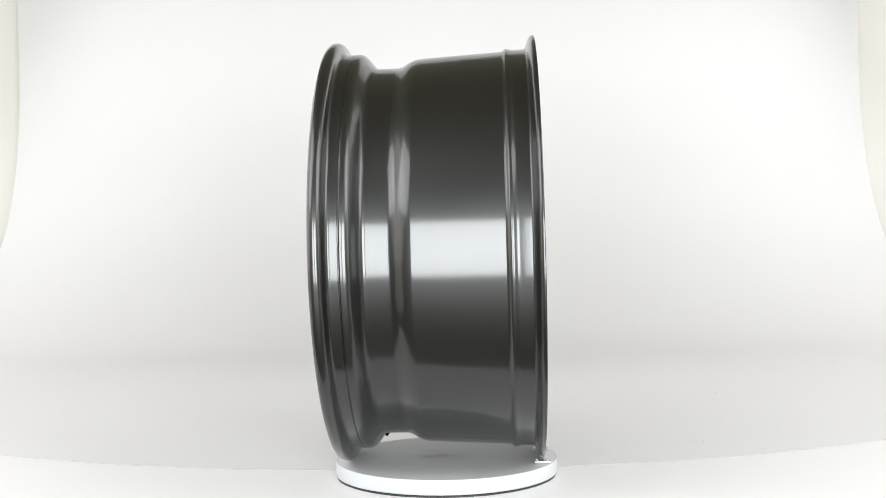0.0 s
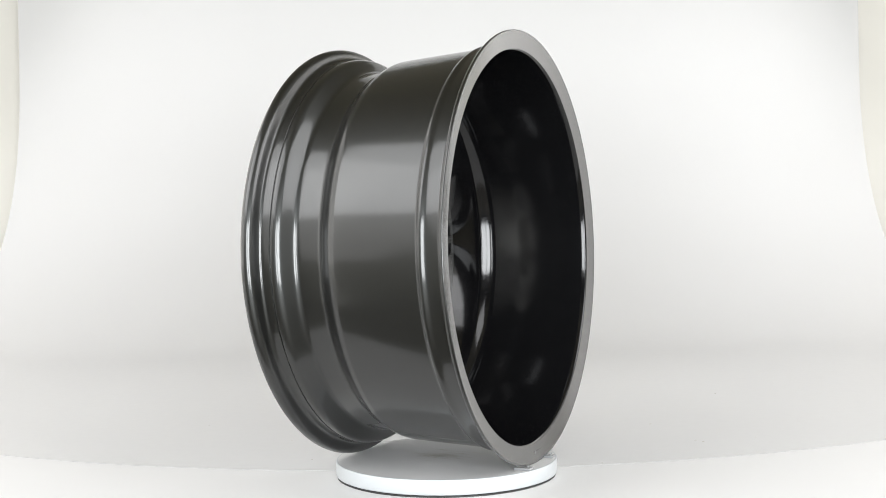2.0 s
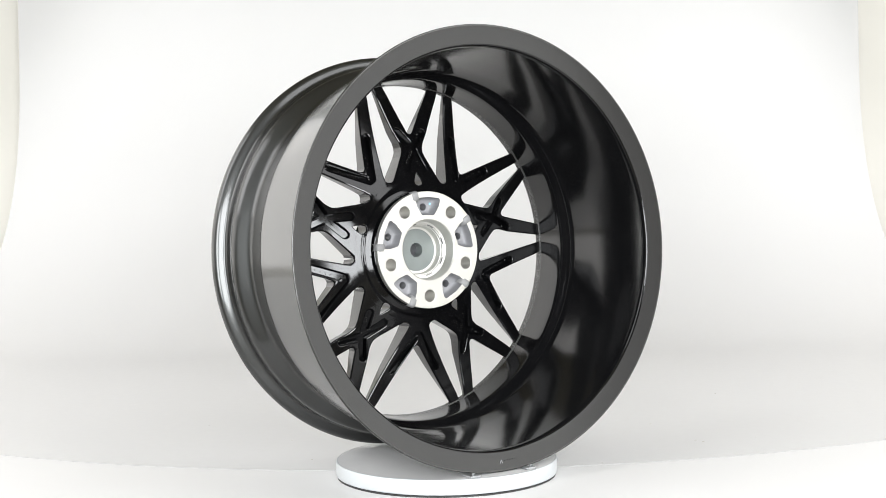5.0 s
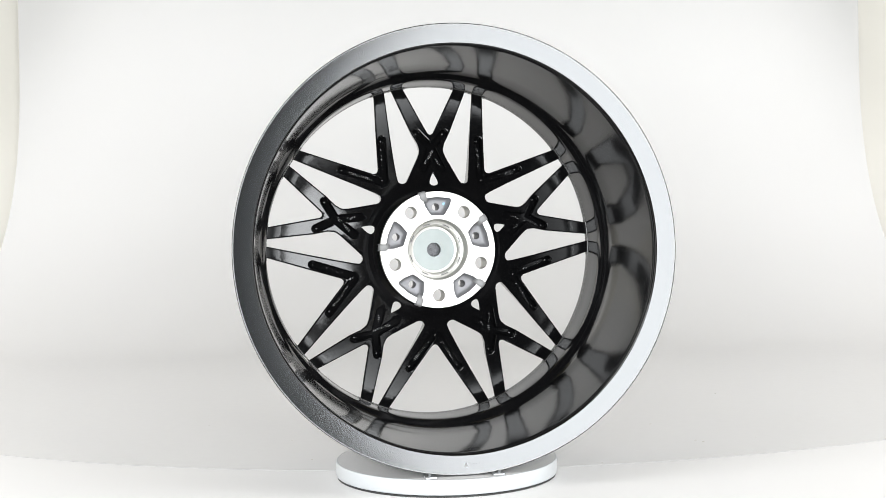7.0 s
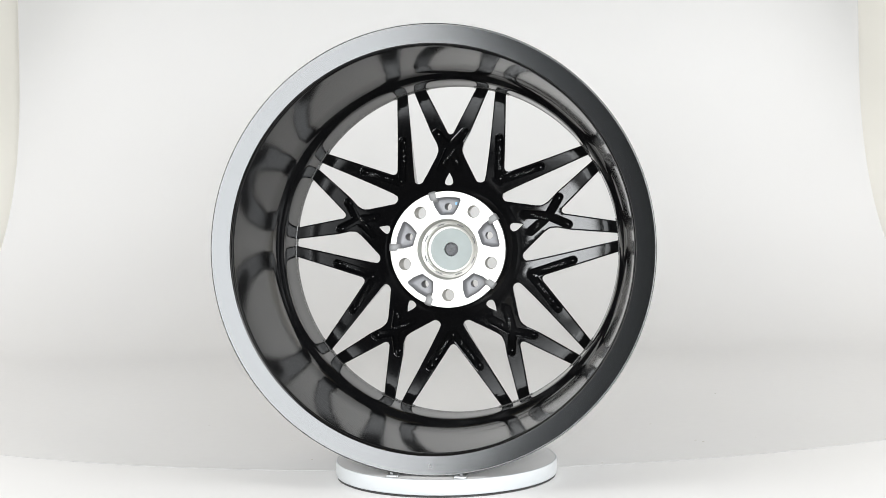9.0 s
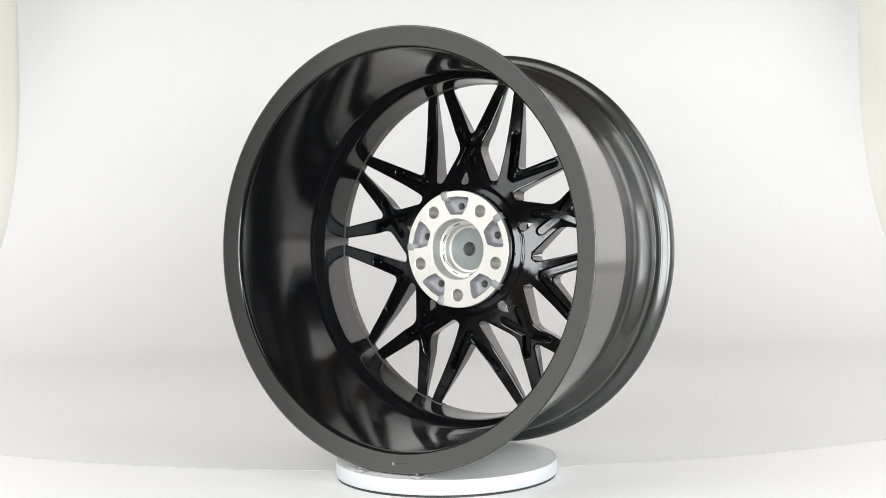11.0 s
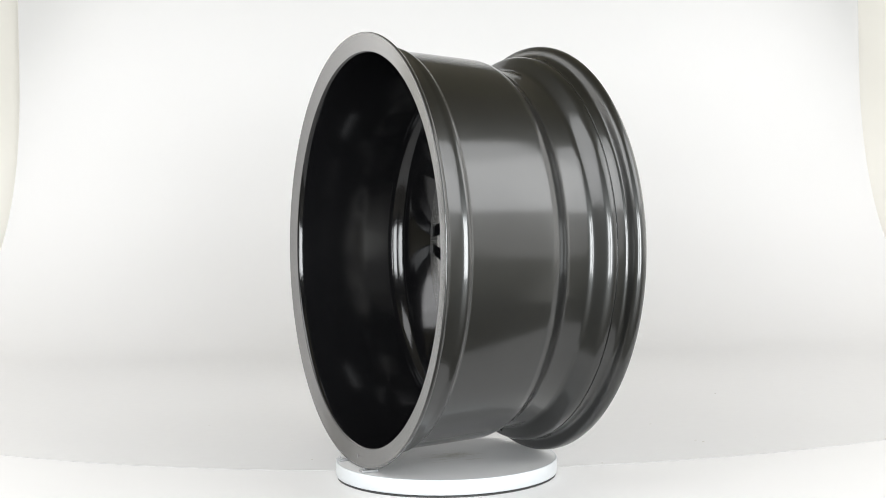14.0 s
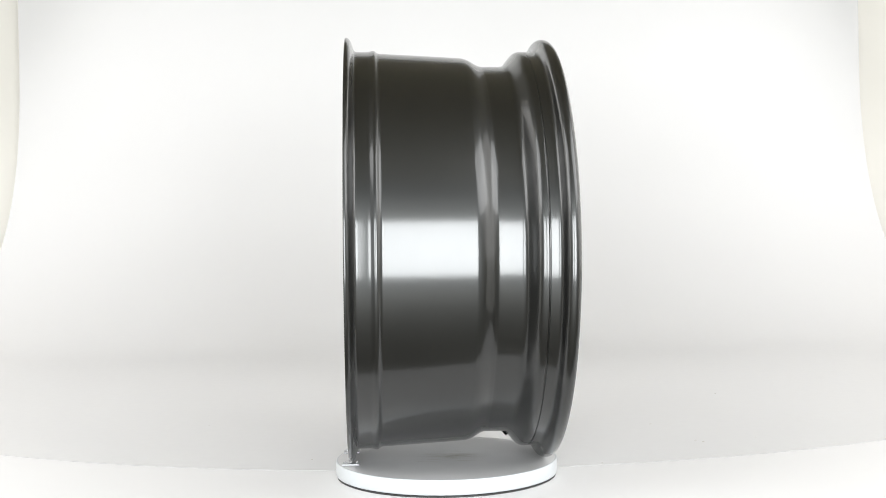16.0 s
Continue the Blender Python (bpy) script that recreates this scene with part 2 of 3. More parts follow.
def studio():
    def slab(name, lo, hi, mat):
        bm = bmesh.new()
        box(bm, lo, hi)
        return tagged(new(name, finish(bm, name, [mat])), kind="structure")

    tagged(slab("floor", (-2.05, -3.7, -0.87), (2.05, 2.6, -0.77), CARPET), "dark studio floor covering", "floor")
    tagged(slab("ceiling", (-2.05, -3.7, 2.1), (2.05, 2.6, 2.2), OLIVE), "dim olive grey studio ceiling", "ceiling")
    tagged(slab("wall_north", (-2.05, 2.36, -0.77), (2.05, 2.6, 2.1), CREAM), "cream painted wall behind the backdrop sheet", "wall")
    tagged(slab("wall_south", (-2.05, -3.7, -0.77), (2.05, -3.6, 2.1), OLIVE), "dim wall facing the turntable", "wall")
    for side, x0, x1 in (("east", 1.95, 2.05), ("west", -2.05, -1.95)):
        tagged(slab("wall_" + side, (x0, -1.1, -0.77), (x1, 2.36, 2.1), CREAM), "plain cream studio side wall", "wall")
        # unseen front stretch of the side wall, added dark to blacken reflections
        tagged(slab("dark_side_" + side, (x0, -3.6, -0.77), (x1, -1.1, 2.1), OLIVE), "unseen dark side wall added to keep the reflections dark", "wall")

    # long white table on which the turntable stands
    table = empty("table", "long white table with a smooth bright board top", "table")
    bm = bmesh.new()
    box(bm, (-1.86, -0.25, FLOOR_Z - 0.03), (1.86, 2.3, FLOOR_Z))
    bevel(part("tabletop", bm, BOARD, table), 0.003)
    for x in (-1.78, 1.78):
        for y in (-0.17, 2.2):
            bm = bmesh.new()
            box(bm, (x - 0.03, y - 0.03, -0.77), (x + 0.03, y + 0.03, FLOOR_Z - 0.03))
            part("leg", bm, DARK, table)

    # backdrop sheet: a curved front edge on the table, then a wide bend up the wall
    bm = bmesh.new()
    x0, x1, nx = -1.336, 1.335, 64
    rows = []
    for i in range(nx + 1):
        x = x0 + (x1 - x0) * i / nx
        front = 1.27 - math.sqrt(1.27 ** 2 - min(abs(x), 0.9) ** 2) + 0.012 + max(0, abs(x) - 0.9) * 0.9
        line = []
        end = BACK_Y - BEND_LINE[-1][0]
        for k in range(15):
            line.append((front + (end - front) * k / 14, FLOOR_Z + 0.0007))
        line += [(end + dy, FLOOR_Z + 0.0007 + dz) for dy, dz in BEND_LINE]
        rise = line[-1][1]
        for k in range(1, 9):
            line.append((BACK_Y, rise + (2.05 - rise) * k / 8))
        rows.append([(x, y, z) for y, z in line])
    made = [[[bm.verts.new(p) for p in row] for row in rows], [[bm.verts.new((x, y + 0.0004, z - 0.0005)) for x, y, z in row] for row in rows]]
    for grid in made:
        for a, b in zip(grid, grid[1:]):
            for k in range(len(a) - 1):
                bm.faces.new((a[k], b[k], b[k + 1], a[k + 1]))
    top, low = made
    for i in range(nx):
        for k in (0, -1):
            bm.faces.new((top[i][k], top[i + 1][k], low[i + 1][k], low[i][k]))
    for i in (0, -1):
        for k in range(len(top[0]) - 1):
            bm.faces.new((top[i][k], top[i][k + 1], low[i][k + 1], low[i][k]))
    tagged(new("backdrop", finish(bm, "backdrop", [SHEET], 50)), "off-white seamless sheet sweeping up behind the table", "backdrop",
           kind="structure")


def dust():
    """A few dark specks lying on the sheet and the board."""
    bm = bmesh.new()
    r = random.Random(9)
    for x, y in ((-0.17, 0.08), (-0.215, 0.22), (0.19, 0.03), (0.343, 0.155), (0.42, 0.18), (0.335, 0.165), (0.30, 0.30), (-0.36, 0.36), (0.47, 0.60)):
        bmesh.ops.create_icosphere(bm, subdivisions=1, radius=r.uniform(0.0009, 0.0016),
                                   matrix=Matrix.Translation((x, y, FLOOR_Z + 0.0026)) @ Matrix.Diagonal((1.4, 1.0, 0.35, 1)))
    tagged(new("dust", finish(bm, "dust", [SCUFF])), "tiny dark dust specks on the white sheet", "dust", kind="stuff")


# ---------------------------------------------------------------- the turntable
DISC_R = 0.1312


def turntable():
    t = empty("turntable", "round white motorised turntable with a scuffed grey top", "turntable")
    bm = bmesh.new()
    n = 128
    prof = [(0.0, -0.0172), (DISC_R - 0.0015, -0.0172), (DISC_R - 0.0003, -0.0165), (DISC_R, -0.0155), (DISC_R, -0.0012), (DISC_R - 0.0004, -0.0004),
            (DISC_R - 0.0012, 0.0), (DISC_R - 0.0022, 0.0)]
    rings = [[bm.verts.new((r * math.cos(2 * math.pi * k / n), r * math.sin(2 * math.pi * k / n), z)) for k in range(n)] for r, z in prof[1:]]
    for a, b in zip(rings, rings[1:]):
        for k in range(n):
            bm.faces.new((a[k - 1], a[k], b[k], b[k - 1]))
    bm.faces.new(rings[0])
    part("rim_band", bm, WHITE, t, "glossy white side band")
    bm = bmesh.new()
    top = circle(0, 0, DISC_R - 0.0022, n)
    cap(bm, top, [], lambda x, y: (x, y, -0.0001))
    part("top", bm, GREY_TOP, t, "matt grey top with scuffs")
    bm = bmesh.new()
    r = random.Random(4)
    for k in range(70):
        x, y = r.gauss(0.0, 0.014), r.gauss(0.004, 0.016)
        w, d = r.uniform(0.004, 0.018), r.uniform(0.0003, 0.0007)
        m = Matrix.Translation((x, y, 0.0001 + 0.000006 * k)) @ Matrix.Rotation(math.pi / 2 + r.gauss(0, 0.12), 4, "Z")
        vs = [bm.verts.new(m @ Vector(p)) for p in ((-w, 0, 0), (0, -d, 0), (w, 0, 0), (0, d, 0))]
        bm.faces.new(vs)
    part("scuffs", bm, SCUFF, t, "thin dark scratches")
    # still foot under the turning disc, wide and dark to draw its shadow line
    foot = tagged(new("shadow_base"), "low round foot, dark to draw the shadow line under the turntable", "base")
    bm = bmesh.new()
    bmesh.ops.create_cone(bm, cap_ends=True, segments=96, radius1=0.1298, radius2=0.1298, depth=0.0020,
                          matrix=Matrix.Translation((0, 0, FLOOR_Z + 0.0007)))
    part("shadow_disc", bm, DARK, foot)
    return t


# ---------------------------------------------------------------- the wheel
CENTRE_Z = 0.2468
OUTER = [(0.1086, 0.2262), (0.1124, 0.2452), (0.1126, 0.2463), (0.1121, 0.2471), (0.1105, 0.2472), (0.1080, 0.2458), (0.1058, 0.2420), (0.1042, 0.2375), (0.1030, 0.2338),
         (0.1012, 0.2318), (0.0980, 0.2314), (0.0880, 0.2312), (0.0845, 0.2318), (0.0815, 0.2326), (0.0790, 0.2322), (0.0768, 0.2304), (0.0745, 0.2295),
         (0.0700, 0.2291), (0.0200, 0.2266), (-0.0150, 0.2246), (-0.0215, 0.2240), (-0.0270, 0.2224), (-0.0320, 0.2198), (-0.0370, 0.2168), (-0.0410, 0.2152),
         (-0.0450, 0.2146), (-0.0640, 0.2146), (-0.0680, 0.2149), (-0.0708, 0.2160), (-0.0730, 0.2181),
         (-0.0762, 0.2222), (-0.0794, 0.2263), (-0.0815, 0.2287), (-0.0840, 0.2306), (-0.0870, 0.2315), (-0.0890, 0.2317), (-0.0905, 0.2316), (-0.0911, 0.2306), (-0.0918, 0.2306), (-0.0923, 0.2314),
         (-0.0940, 0.2315), (-0.1000, 0.2317), (-0.1024, 0.2323), (-0.1040, 0.2337), (-0.1050, 0.2360), (-0.1058, 0.2385), (-0.1070, 0.2415), (-0.1090, 0.2440),
         (-0.1120, 0.2454), (-0.1155, 0.2454), (-0.1185, 0.2440), (-0.1205, 0.2415), (-0.1212, 0.2380), (-0.1205, 0.2335), (-0.1180, 0.2285), (-0.1110, 0.2230), (-0.1020, 0.2165), (-0.0940, 0.2100), (-0.0895, 0.2072)]
INNER = [(0.1086, 0.2262), (0.1077, 0.2250), (0.1058, 0.2240), (0.1000, 0.2235), (0.0600, 0.2214), (0.0100, 0.2190), (-0.0180, 0.2172), (-0.0250, 0.2155),
         (-0.0300, 0.2125), (-0.0340, 0.2094), (-0.0375, 0.2078), (-0.0410, 0.2073), (-0.0450, 0.2071), (-0.0600, 0.2069), (-0.0775, 0.2068), (-0.0780, 0.20677),
         (-0.0868, 0.2060), (-0.0882, 0.2062), (-0.0895, 0.2072)]


def back_of(r):
    """Where the back face of the spokes lies along the axis, at a radius."""
    if r > 0.193:
        return back_of(0.193) - (r - 0.193) * 0.20
    if r < 0.092:
        return -0.0563 + 0.42 * (0.092 - r)
    return -0.0563 - (0.36 * (r - 0.092) - 1.40 * (r - 0.092) ** 2)


def front_of(r):
    return float(np.interp(r, (0.068, 0.10, 0.15, 0.193, 0.21), (-0.084, -0.089, -0.0920, -0.0895, -0.0890)))


def spoke_places(depth=0.0):
    return lambda x, y: (x, -(back_of(math.hypot(x, y)) - depth), y)


def spoke_front(x, y):
    return (x, -front_of(math.hypot(x, y)), y)


def pit_depth(r):
    return 0.0030 + 0.15 * max(0.0, r - 0.098)


def pit_floor(x, y):
    r = math.hypot(x, y)
    return (x, -(back_of(r) - pit_depth(r)), y)


def cross_pit(cx, cy, ends, half):
    """The outline of a recess with several arms that leave one point."""
    c = Vector((cx, cy))
    arms = sorted(ends, key=lambda e: math.atan2(e[1] - cy, e[0] - cx))
    out = []
    for i, e in enumerate(arms):
        d = (Vector(e) - c).normalized()
        nrm = Vector((-d.y, d.x))
        tip = Vector(e)
        a0 = math.atan2(d.y, d.x)
        out += [(tip.x + half * math.cos(a0 + w), tip.y + half * math.sin(a0 + w)) for w in (-1.57, -1.0, -0.5, 0.0, 0.5, 1.0, 1.57)]
        d2 = (Vector(arms[(i + 1) % len(arms)]) - c).normalized()
        gap = math.atan2(d.cross(d2), d.dot(d2)) % (2 * math.pi)
        mid = a0 + gap / 2
        q = half / max(0.35, math.sin(gap / 2))
        out.append((cx + q * math.cos(mid), cy + q * math.sin(mid)))
    return out


def stamped_bars(bm, path, count, seed):
    """Raised illegible characters along a recess."""
    r = random.Random(seed)
    a, b = (Vector(p) for p in path)
    d = (b - a).normalized()
    nrm = Vector((-d.y, d.x))
    for k in range(count):
        for side in (-1, 1):
            p = a + (b - a) * (k + 0.5 + r.uniform(-0.15, 0.15)) / count + nrm * side * r.uniform(0.0004, 0.0011)
            rad = math.hypot(p.x, p.y)
            v = back_of(rad) - pit_depth(rad)
            w, h = r.uniform(0.00018, 0.0004), r.uniform(0.0004, 0.0009)
            rot = Matrix.Rotation(-math.atan2(d.y, d.x) + r.uniform(-1.5, 1.5), 4, "Y") @ Matrix.Rotation(r.uniform(-0.25, 0.25), 4, "X")
            box(bm, (-w, -0.0004, -h), (w, 0.0004, h), Matrix.Translation((p.x, -v, p.y)) @ rot)


def pin_mark(spoke, x, y, r):
    """A small domed boss on the floor of a recess."""
    bm = bmesh.new()
    v = back_of(math.hypot(x, y)) - pit_depth(math.hypot(x, y))
    bmesh.ops.create_uvsphere(bm, u_segments=12, v_segments=8, radius=r,
                              matrix=Matrix.Translation((x, -v, y)) @ Matrix.Diagonal((1, 0.6, 1, 1)))
    part("pin_mark", bm, BLACK, spoke)


RIM_IN = 0.2080


def polar(r, deg):
    return (r * math.sin(radians(deg)), r * math.cos(radians(deg)))


def nose(side):
    """Half of the round inner end of a window, from its bottom outwards; side -1 belongs to the twin-armed spoke, 1 to the forked one."""
    c, r, mid = polar(0.0968, 12.4), 0.0064, radians(12.4)
    out = []
    for k in range(6):
        a = side * radians(38 if side > 0 else 73) * k / 5
        out.append((c[0] + r * (math.sin(a) * math.cos(mid) - math.cos(a) * math.sin(mid)), c[1] - r * (math.cos(a) * math.cos(mid) + math.sin(a) * math.sin(mid))))
    if side > 0:
        out = [polar(math.hypot(x, y), 36.0 - math.degrees(math.atan2(x, y))) for x, y in out]
    return out


def y_spoke(parent, seed):
    """A spoke whose radial stem forks into two arms."""
    bm = bmesh.new()
    foot = [polar(0.070, 23.6)] + nose(1)
    half = foot + [(0.0273, 0.0970), (0.0178, 0.1160), (0.0150, 0.1240), (0.0174, 0.1330), (0.0250, 0.1470), polar(RIM_IN, 13.5)]
    inner = [polar(RIM_IN, 11.4), polar(RIM_IN, 9.3), (0.0032, 0.1462), (0.0, 0.1445)]
    side = half + inner
    radii = [0] * len(foot) + [0.012, 0.02, 0.010, 0.008, 0.012, 0, 0, 0, 0.004]
    poly = side + [(-x, y) for x, y in reversed(side[:-1])] + [polar(0.070, a) for a in (-17, -8, 0, 8, 17)]
    rad = radii + [0.002] + list(reversed(radii)) + [0] * 5
    outline = dense(rounded(poly, rad[:len(poly)]), 0.004)
    drop = smooth_curve([(0, 0.0952), (-0.0026, 0.0905), (-0.0048, 0.0850), (-0.0044, 0.0812), (0, 0.0794), (0.0044, 0.0812), (0.0048, 0.0850), (0.0026, 0.0905), (0, 0.0952)], 3)[:-1]
    pit = dense(cross_pit(0, 0.1275, [(-0.0178, 0.1470), (0.0178, 0.1470), (0.0115, 0.1010), (-0.0115, 0.1010)], 0.0042), 0.004)
    plate(bm, outline, [drop], [pit], spoke_places, spoke_front, pit_floor)
    spoke = even(part("forked_spoke", bm, BLACK, parent, "gloss black forked spoke", 20))
    for sx in (-1, 1):
        pin_mark(spoke, sx * 0.0172, 0.1462, 0.0026)
    bm = bmesh.new()
    stamped_bars(bm, [(-0.009, 0.107), (0.004, 0.126)], 9, seed)
    stamped_bars(bm, [(0.010, 0.105), (0.005, 0.114)], 4, seed + 7)
    part("cast_writing", bm, BLACK, spoke, "tiny raised illegible casting marks")
    return spoke


def v_spoke(parent, seed):
    """A spoke of two arms that part right at the hub."""
    bm = bmesh.new()
    foot = [polar(0.070, 12.4)] + nose(-1)
    side = foot + [(0.0172, 0.1003), (0.0292, 0.1217), polar(RIM_IN, 20.3), polar(RIM_IN, 18.4), polar(RIM_IN, 16.4), (0.0036, 0.1204), (0.0, 0.1186)]
    radii = [0] * len(foot) + [0.010, 0.03, 0, 0, 0, 0.004]
    poly = side + [(-x, y) for x, y in reversed(side[:-1])] + [polar(0.070, a) for a in (-5, 0, 5)]
    rad = radii + [0.002] + list(reversed(radii)) + [0] * 3
    outline = dense(rounded(poly, rad[:len(poly)]), 0.004)
    pit = dense(stroke([(-0.0316, 0.1480), (-0.002, 0.1065), (0.002, 0.1065), (0.0316, 0.1480)], 0.0040), 0.004)
    plate(bm, outline, [], [pit], spoke_places, spoke_front, pit_floor)
    spoke = even(part("twin_spoke", bm, BLACK, parent, "gloss black twin-armed spoke", 20))
    for sx in (-1, 1):
        pin_mark(spoke, sx * 0.0308, 0.1470, 0.0026)
    pin_mark(spoke, 0, 0.107, 0.0022)
    bm = bmesh.new()
    r = random.Random(seed)
    stamped_bars(bm, [(-0.008, 0.115), (-0.026, 0.140)], r.choice((7, 12, 14)), seed)
    stamped_bars(bm, [(0.008, 0.115), (0.026, 0.140)], r.choice((5, 8, 13)), seed + 50)
    part("cast_writing", bm, BLACK, spoke, "tiny raised illegible casting marks")
    return spoke


def hub(parent):
    top_v, pocket_v, low_v = -0.0321, -0.0445, -0.0900
    pcd = 0.056

    def at(v):
        return lambda x, y: (x, -v, y)

    def spin(poly, deg):
        c, s = math.cos(radians(deg)), math.sin(radians(deg))
        return [(x * c - y * s, x * s + y * c) for x, y in poly]

    bolts, pockets, small = [], [], []
    pocket = rounded([(-0.0185, 0.0625), (-0.0150, 0.0520), (-0.0085, 0.0420), (0.0085, 0.0420), (0.0150, 0.0520), (0.0185, 0.0625), (0.0, 0.0645)],
                     [0.003, 0.004, 0.003, 0.003, 0.004, 0.003, 0.02], 4)
    for k in range(5):
        a = radians(54 + 72 * k)
        bolts.append(circle(pcd * math.cos(a), pcd * math.sin(a), 0.0073, 24))
        pockets.append(spin(pocket, 72 * k))
        b = radians(90 + 72 * k)
        small.append(circle(0.0525 * math.cos(b), 0.0525 * math.sin(b), 0.0046, 18))
    edge = circle(0, 0, 0.0714, 120)
    bore = circle(0, 0, 0.0375, 96)
    body = tagged(new("hub"), "machined bright aluminium hub pad")
    body.parent = parent
    bm = bmesh.new()
    cap(bm, edge, [bore] + bolts + pockets, at(top_v))
    wall(bm, edge, at(top_v), at(-0.0385))
    for loop in bolts:
        wall(bm, loop, at(top_v), at(-0.0340))
    bevel(part("mounting_pad", bm, ALUMINIUM, body, "machined bright aluminium mounting face", 30), 0.0006)
    seats, drills = [offset(h, 0.0060) for h in bolts], [offset(h, 0.0032) for h in small]
    for k in range(5):
        bm = bmesh.new()
        skin(bm, [(bolts[k], at(-0.0340)), (bolts[k], at(-0.0560)), (seats[k], at(-0.0600)), (seats[k], at(low_v))])
        part("bolt_hole", bm, ALUMINIUM, body, "drilled bolt hole open to the front")
        bm = bmesh.new()
        skin(bm, [(small[k], at(pocket_v)), (small[k], at(-0.0560)), (drills[k], at(-0.0600)), (drills[k], at(low_v))])
        part("drilled_hole", bm, CAST, body, "small drilled hole in the pocket floor")
        bm = bmesh.new()
        rings = []
        for size, v in ((1.0, top_v), (0.93, top_v - 0.0045), (0.86, top_v - 0.0085), (0.76, pocket_v + 0.0012), (0.62, pocket_v)):
            low = spin([(x * size, (y - 0.0535) * size + 0.0535) for x, y in pocket], 72 * k)
            rings.append((low, at(v)))
        skin(bm, rings)
        cap(bm, low, [small[k]], at(pocket_v))
        part("casting_pocket", bm, CAST, body, "rough cast grey pocket", 60)
        # rounded casting ridge from the pocket over the edge of the pad
        bm = bmesh.new()
        ang = radians(90 + 72 * k + 15)
        m = Matrix.Rotation(math.pi / 2 - ang, 4, "Y")
        rows = []
        for rad, half, rise in ((0.0588, 0.0046, -0.0060), (0.0605, 0.0046, -0.0008), (0.0635, 0.0047, 0.0013), (0.0690, 0.0048, 0.0016), (0.0712, 0.0047, 0.0012),
                                (0.0727, 0.0044, -0.0002), (0.0733, 0.0040, -0.0034), (0.0733, 0.0038, -0.0062)):
            rows.append([bm.verts.new(m @ Vector((half * math.cos(w), -(top_v + rise - 0.0022 + 0.0022 * math.sin(w) - (0.0030 if w in (0.0, math.pi) else 0)), rad)))
                         for w in (0.0, 0.25, 0.6, 1.1, math.pi / 2, math.pi - 1.1, math.pi - 0.6, math.pi - 0.25, math.pi)])
        for p, q in zip(rows, rows[1:]):
            for j in range(8):
                bm.faces.new((p[j], p[j + 1], q[j + 1], q[j]))
        part("casting_ridge", bm, RIDGE, body, "pale rounded casting ridge", 50)
    bm = bmesh.new()
    cap(bm, rounded([(0.0080, 0.0548), (0.0118, 0.0543), (0.0124, 0.0574), (0.0090, 0.0584)], 0.0015, 3), [], at(pocket_v + 0.0004))
    part("paint_mark", bm, BLUE, body, "small pale blue paint mark")
    # dark cone between the pad and the spokes
    bm = bmesh.new()
    revolve(bm, [(-0.0385, 0.0714), (-0.0390, 0.0722), (-0.0405, 0.0722), (-0.0420, 0.0700), (-0.0445, 0.0698), (-0.0475, 0.0712), (-0.0495, 0.0740)], 120)
    part("hub_collar", bm, BLACK, body, "gloss black collar round the pad")
    # smooth dish round the collar, notched round the drop-shaped holes
    outer = []
    for k in range(5):
        notch = [(-0.0046, 0.0896), (-0.0064, 0.0852), (-0.0058, 0.0806), (-0.0030, 0.0783), (0.0, 0.0777), (0.0030, 0.0783), (0.0058, 0.0806), (0.0064, 0.0852), (0.0046, 0.0896)]
        outer += spin(notch, -72 * k)
        outer += [polar(0.0896, 72 * k + 3.0 + 66.0 * j / 22) for j in range(1, 22)]

    def dish(x, y):
        r = math.hypot(x, y)
        return (x, -(back_of(r) + float(np.interp(r, (0.0790, 0.0800, 0.0812, 0.0822, 0.0896), (0.0014, 0.0012, 0.0006, 0.0003, 0.0002)))), y)

    bm = bmesh.new()
    cap(bm, outer, [circle(0, 0, 0.0732, 120)], dish, 0.0016)
    wall(bm, outer, dish, lambda x, y: (x, -(back_of(math.hypot(x, y)) - 0.003), y))
    part("hub_dish", bm, BLACK, body, "gloss black dish that the spokes leave", 40)
    # centre bore and the cup at its bottom
    bm = bmesh.new()
    revolve(bm, [(top_v, 0.0375), (top_v - 0.0012, 0.0363), (-0.0480, 0.0355), (-0.0490, 0.0350), (-0.0498, 0.0330), (-0.0505, 0.0328), (-0.0510, 0.0312),
                 (-0.0530, 0.0308), (-0.0534, 0.0300), (-0.0600, 0.0294), (-0.0615, 0.0286), (-0.0620, 0.0262)], 96)
    part("centre_bore", bm, ALUMINIUM, body, "turned bright centre bore", 25)
    # dark slots round the lip of the cup
    for k in range(8):
        bm = bmesh.new()
        a0 = 0.2 + k * math.pi / 4
        arc = [a0 + 0.28 * j / 6 for j in range(7)]
        loop = [(0.0326 * math.cos(a), 0.0326 * math.sin(a)) for a in arc] + [(0.0316 * math.cos(a), 0.0316 * math.sin(a)) for a in reversed(arc)]
        cap(bm, loop, [], at(-0.0500))
        wall(bm, loop, at(-0.0500), at(-0.0512))
        part("slot", bm, PLUG, body, "narrow dark slot round the cup")
    bm = bmesh.new()
    hole = circle(0.0, 0.0, 0.0088, 32)
    cap(bm, circle(0, 0, 0.0262, 96), [hole], at(-0.0620))
    wall(bm, hole, at(-0.0620), at(-0.0760))
    part("cup_floor", bm, CUP, body, "pale zinc plated cup floor")
    bm = bmesh.new()
    cap(bm, circle(0, 0, 0.0100, 32), [], at(-0.0760))
    bmesh.ops.subdivide_edges(bm, edges=bm.edges[:], cuts=1)
    part("cup_plug", bm, PLUG, body, "dark dimpled plug in the cup")
    # front of the hub
    bm = bmesh.new()
    cap(bm, circle(0, 0, 0.0735, 96), seats + drills, at(low_v))
